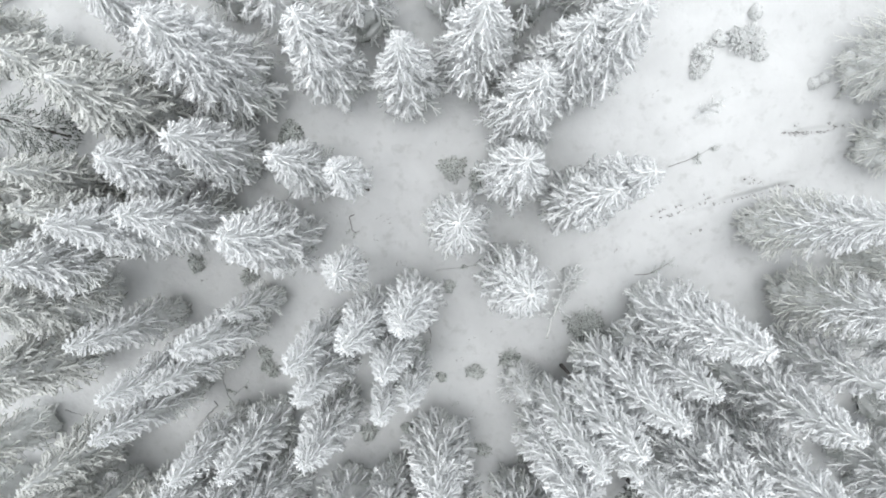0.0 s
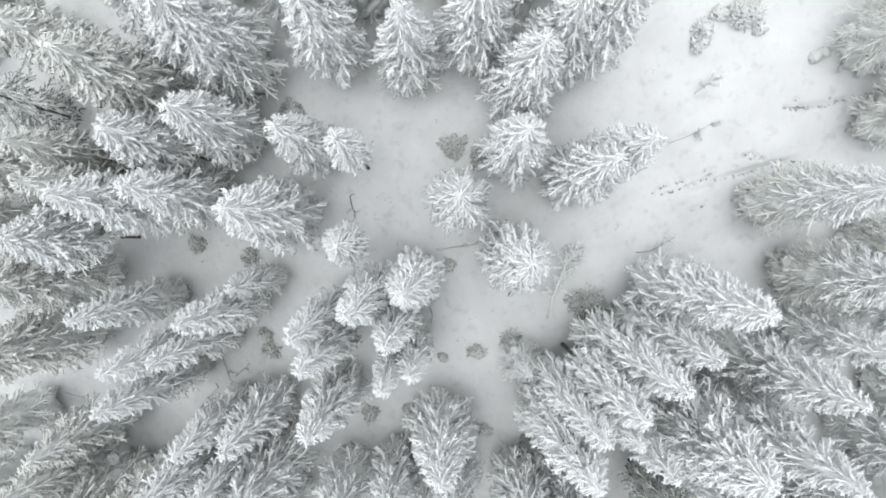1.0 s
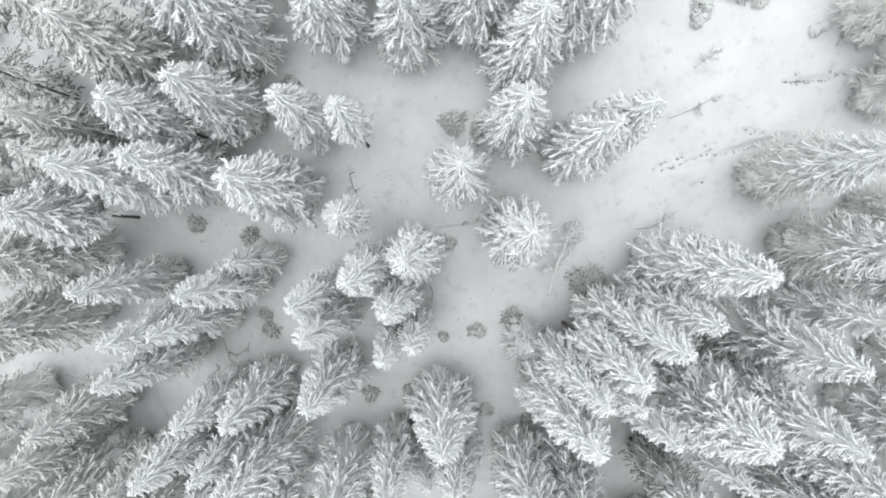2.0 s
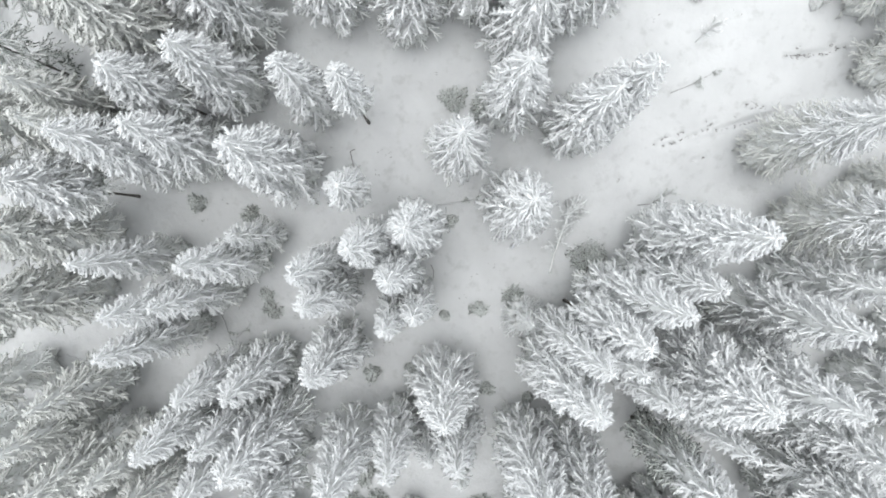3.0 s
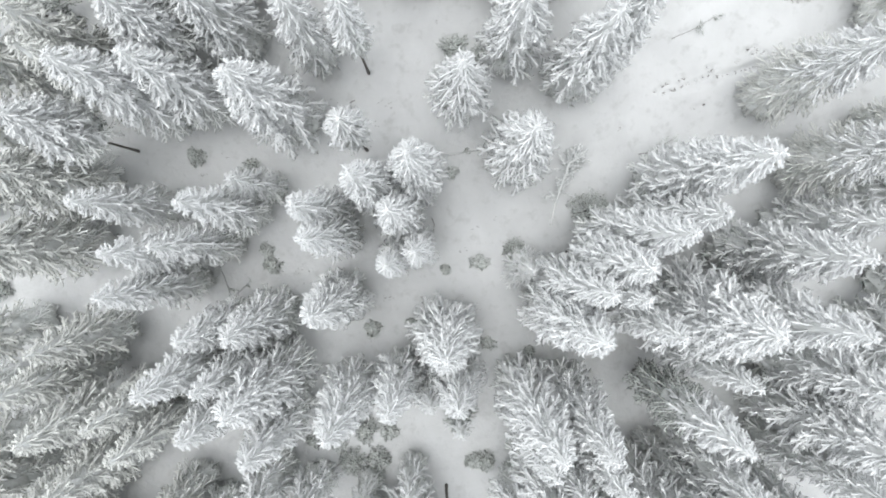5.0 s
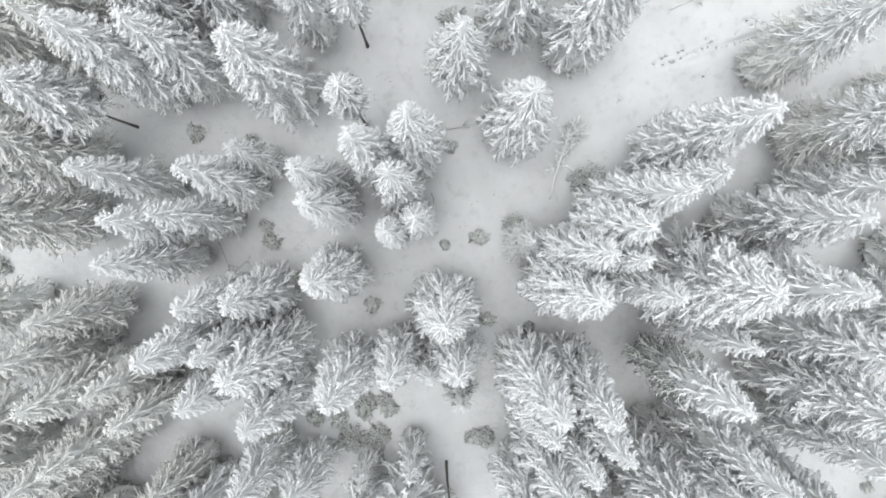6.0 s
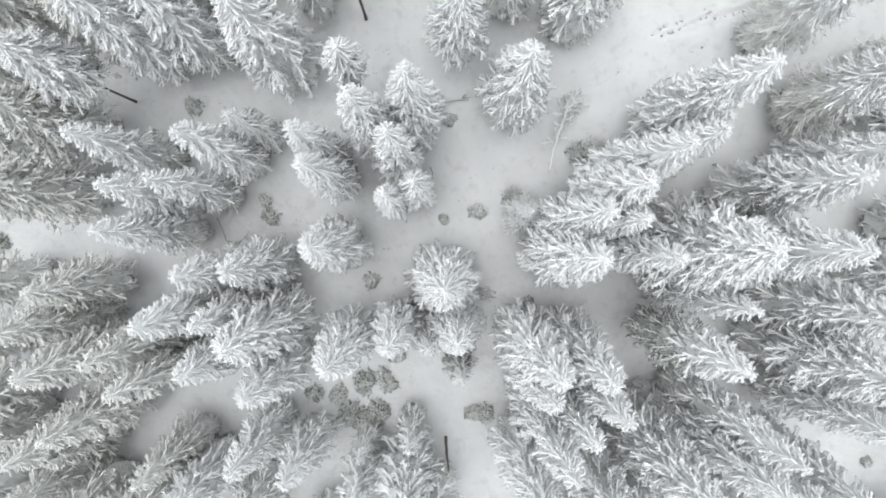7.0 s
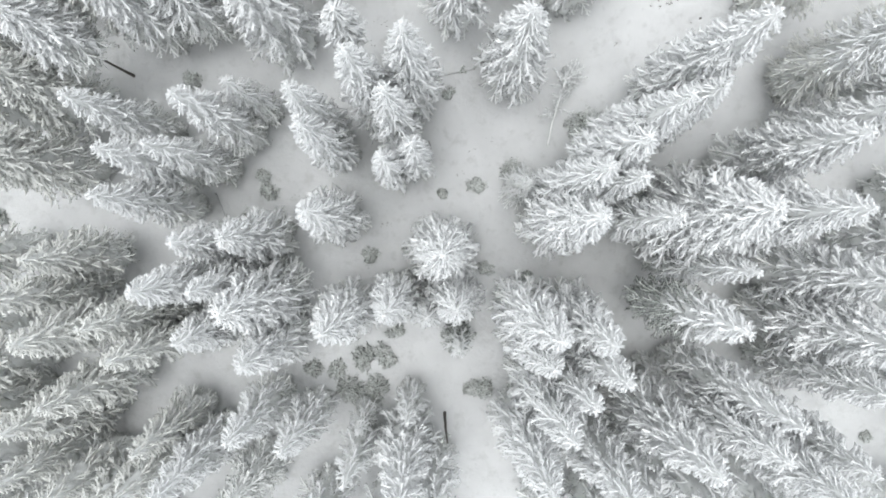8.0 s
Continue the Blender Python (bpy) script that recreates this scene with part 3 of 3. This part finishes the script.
SHRUBS = [
    (0.75, 4.75, 1.0), (2.7, 4.0, 1.1), (0.5, -4.21, 0.6), (-11.3, 7.44, 1.3), (-20.0, -2.45, 0.8), (-15.6, -3.35, 0.85), (-14.9, -10.09, 0.7), (-14.4, -11.39, 0.85),
    (-0.1, -11.86, 0.45), (2.6, -11.25, 0.75), (11.1, -7.30, 1.8), (-6.2, -16.80, 0.75), (-3.0, -16.39, 0.5), (3.3, -18.09, 0.75), (6.7, -18.78, 0.5), (-4.3, -23.31, 0.8),
    (-7.0, -25.61, 1.1), (-5.1, -25.4, 1.05), (-8.2, -28.31, 1.25), (-6.0, -28.01, 1.3), (2.1, -28.31, 0.9), (3.1, -28.31, 0.9), 
]
SHRUBS += [(5.4, -10.3, 1.0), (-9.3, -26.5, 0.9), (-11.3, -26.3, 0.95), (-37.5, -13.12, 1.0), (35.1, -33.0, 0.6)]
PALE = [(17.6, 11.3, 0.7), (17.9, 12.2, 0.8), (18.7, 13.1, 0.7), (20.2, 13.0, 1.1), (21.0, 13.2, 0.9), (21.5, 12.1, 0.6), (25.3, 10.2, 0.45), (25.9, 10.5, 0.4), (20.9, 14.75, 0.5)]
for i, (x, y, r) in enumerate(SHRUBS):
    shrub(x, y, r, 900 + i)
for i, (x, y, r) in enumerate(PALE):
    shrub(x, y, r, 950 + i, pale=True)


# ---- fallen wood, dead stems and bare saplings in the clearing ----
def stick(name, label, category, pts, radius, twigs, seed, snowy=True, spread=1.0):
    """A thin branch or log lying or standing along pts (x, y, metres above the snow), with side twigs and a line of snow on its back."""
    rng = np.random.default_rng(seed)
    ob = tagged(new(name), label, category)
    x0, y0 = pts[0][0], pts[0][1]
    ob.location = (x0, y0, height(x0, y0))
    p = np.array([(x - x0, y - y0, height(x, y) - height(x0, y0) + z) for x, y, z in pts])
    s = np.linspace(0, len(p) - 1, 4 * len(p))
    c = np.stack([np.interp(s, np.arange(len(p)), p[:, k]) for k in range(3)], 1) + rng.normal(0, radius * 0.25, (len(s), 3))
    girth = radius * np.interp(s, [0, len(p) - 1], [1.0, 0.45])
    pale = "sapling" in name or "frosted" in label
    coat = PALE_SHRUB if pale else SHRUB
    part("stem", *tube(c, girth, 6), THIN_RIME_SHADE if pale else BARK, ob, "frosted grey bark" if pale else "dark bark")
    if snowy:
        part("snow_cap", *tube(c + np.array([0, 0, 1.0]) * girth[:, None] * 0.5, girth * 1.0, 6), SNOW, ob, "soft white snow along the top")
    for j in range(twigs):
        i = rng.integers(len(c) // 3, len(c) - 1)
        d = unit((c[i + 1] - c[i])[None])[0] + rng.normal(0, 0.75, 3) * np.array([1, 1, 0.6]) + np.array([0, 0, 0.15])
        n = rng.uniform(0.5, 1.1) * (3.2 * radius + 0.5) * spread
        d = d / np.linalg.norm(d) * n
        m = c[i] + d * 0.5 + rng.normal(0, 0.05, 3)
        v, f = tube([c[i], m, c[i] + d], (radius * 0.35, radius * 0.28, radius * 0.1), 4)
        k = 26 if radius > 0.05 else 12
        q = rng.uniform(0.15, 1.0, k)
        base = c[i] + d * q[:, None]
        w = spindles(base, d / n + rng.normal(0, 0.5, (k, 3)), rng.uniform(0.12, 0.3, k), np.full(k, 0.011 + 0.3 * radius), rng)
        part("branch", *join([(v, f), w]), coat, ob)
    return ob


stick("bent_sapling", "bent dead sapling with frosted branches bowed to the snow", "sapling", [(8.2, -8.41, 0.05), (8.4, -6.90, 0.6), (8.8, -5.29, 1.1), (9.2, -3.88, 1.2), (10.0, -3.37, 0.6)], 0.07, 34, 31, False, 1.9)
stick("fallen_log", "dark fallen log lying on snow among spruces", "log", [(14.3, -15.5, 0.1), (15.6, -15.6, 0.14), (17.0, -15.75, 0.1)], 0.13, 2, 44, False)
stick("fallen_log", "fallen log half sunk in snow below a spruce", "log", [(-0.6, -3.00, 0.06), (1.0, -2.79, 0.12), (2.6, -2.59, 0.06)], 0.075, 4, 32)
stick("dead_trunk", "bare dead standing trunk with broken top", "dead tree", [(-0.3, -30.31, 0.0), (-0.3, -30.41, 3.4), (-0.2, -30.51, 6.4)], 0.15, 2, 33, False)
stick("fallen_branch", "thin crooked branch lying on snow", "branch", [(-21.0, -16.71, 0.08), (-19.9, -15.41, 0.12), (-19.1, -14.61, 0.2), (-19.4, -14.31, 0.1)], 0.085, 0, 34)
stick("fallen_branch", "long dark stick lying on snow", "branch", [(-19.1, -11.40, 0.05), (-18.6, -12.80, 0.1), (-18.1, -14.11, 0.1)], 0.07, 3, 35)
stick("fallen_branch", "thin dark stick lying on snow", "branch", [(-17.7, -13.81, 0.05), (-16.5, -12.70, 0.06)], 0.05, 2, 36)
stick("fallen_branch", "thin twig lying on snow", "branch", [(-32.2, -15.12, 0.05), (-30.1, -15.82, 0.06)], 0.04, 1, 37)
stick("fallen_branch", "hooked dark twig poking out of snow", "branch", [(-6.9, 1.36, 0.02), (-7.25, 1.21, 0.22), (-7.15, 0.7, 0.2), (-7.05, 0.15, 0.12), (-6.75, -0.05, 0.08), (-6.5, 0.15, 0.02)], 0.034, 2, 38, False)
stick("fallen_branch", "thin dark twiggy branch lying on open snow", "branch", [(16.2, 4.70, 0.05), (17.6, 5.21, 0.12), (19.1, 6.02, 0.1)], 0.017, 7, 39, False, 1.1)
stick("bare_sapling", "leafless grey sapling standing in open snow", "sapling", [(17.6, 8.03, 0.0), (17.8, 8.23, 1.2), (18.0, 8.53, 2.4)], 0.03, 17, 40, False, 1.8)
stick("fallen_branch", "crooked thin dark branch poking out of snow", "branch", [(14.5, -3.2, 0.0), (15.3, -3.15, 0.35), (15.7, -2.9, 0.5), (16.4, -2.5, 0.5), (17.1, -2.05, 0.4)], 0.026, 7, 41, False, 1.3)
stick("fallen_branch", "curved thin twig lying on snow", "branch", [(-1.15, -7.7, 0.03), (-0.95, -8.2, 0.08), (-1.05, -9.0, 0.04)], 0.035, 1, 42, False)
stick("fallen_branch", "slender dark stick on snow under spruce", "branch", [(3.0, -2.1, 0.03), (4.2, -1.95, 0.07), (5.2, -1.8, 0.05)], 0.04, 1, 43, False)


TUFTS = [(-5.2, -14.25, 0.15, 7), (-4.65, -14.4, 0.12, 9), (-6.5, -17.8, 0.12, 8), (-6.1, -1.9, 0.3, 5), (-8.6, 1.4, 0.25, 5), (-0.6, 6.6, 0.15, 6), (-3.4, -2.4, 0.3, 10), (-4.6, 1.0, 0.3, 9), (-3.9, 0.7, 0.2, 7), (-5.2, -0.6, 0.25, 6), (2.3, -8.6, 0.25, 8), (1.6, -10.2, 0.2, 6), (3.9, -8.0, 0.3, 7), (-17.6, -2.6, 0.3, 7), (-12.2, -11.8, 0.3, 9),
         (-11.4, -12.9, 0.25, 7), (-19.8, -3.9, 0.2, 5), (1.2, -13.9, 0.3, 8), (2.4, -15.2, 0.25, 6), (-3.2, -18.4, 0.3, 6), (12.5, 4.0, 0.2, 4), (14.6, 9.6, 0.25, 5), (20.5, 9.8, 0.2, 4)]


def grass_and_print_bits():
    """Tufts of dead grass, and dark bits put into the prints as their shade and along the furrows."""
    rng = np.random.default_rng(5)
    rows = []
    # dark bits laid in each print in place of its shade
    for x, y in PRINTS:
        for _ in range(int(rng.integers(4, 8))):
            px, py = x + rng.normal(0, 0.11), y + rng.normal(0, 0.06)
            rows.append((px, py, height(px, py) - 0.12))
    for x0, y0, x1, y1, deep in FURROWS[:2]:
        for t in rng.uniform(0, 1, 26) ** 1.6:
            px, py = x0 + t * (x1 - x0) + rng.normal(0, 0.06), y0 + t * (y1 - y0) - 0.1 + rng.normal(0, 0.04)
            rows.append((px, py, height(px, py) - 0.1))
    for x, y, wide, many in TUFTS:
        for _ in range(many):
            px, py = x + rng.normal(0, wide), y + rng.normal(0, wide * 0.7)
            rows.append((px, py, height(px, py) - 0.02))
    n = len(rows)
    way = rng.normal(0, 1, (n, 3)) * np.array([1, 0.5, 0.25]) + np.array([0, 0, 0.12])
    v, f = spindles(np.array(rows), way, rng.uniform(0.11, 0.21, n), rng.uniform(0.016, 0.03, n), rng)
    tagged(new("grass_and_print_shade", mesh_from("grass_and_print_shade", v, f, BARK)), "dead grass blades, and dark bits that stand for shade in prints", "grass", kind="stuff")


grass_and_print_bits()
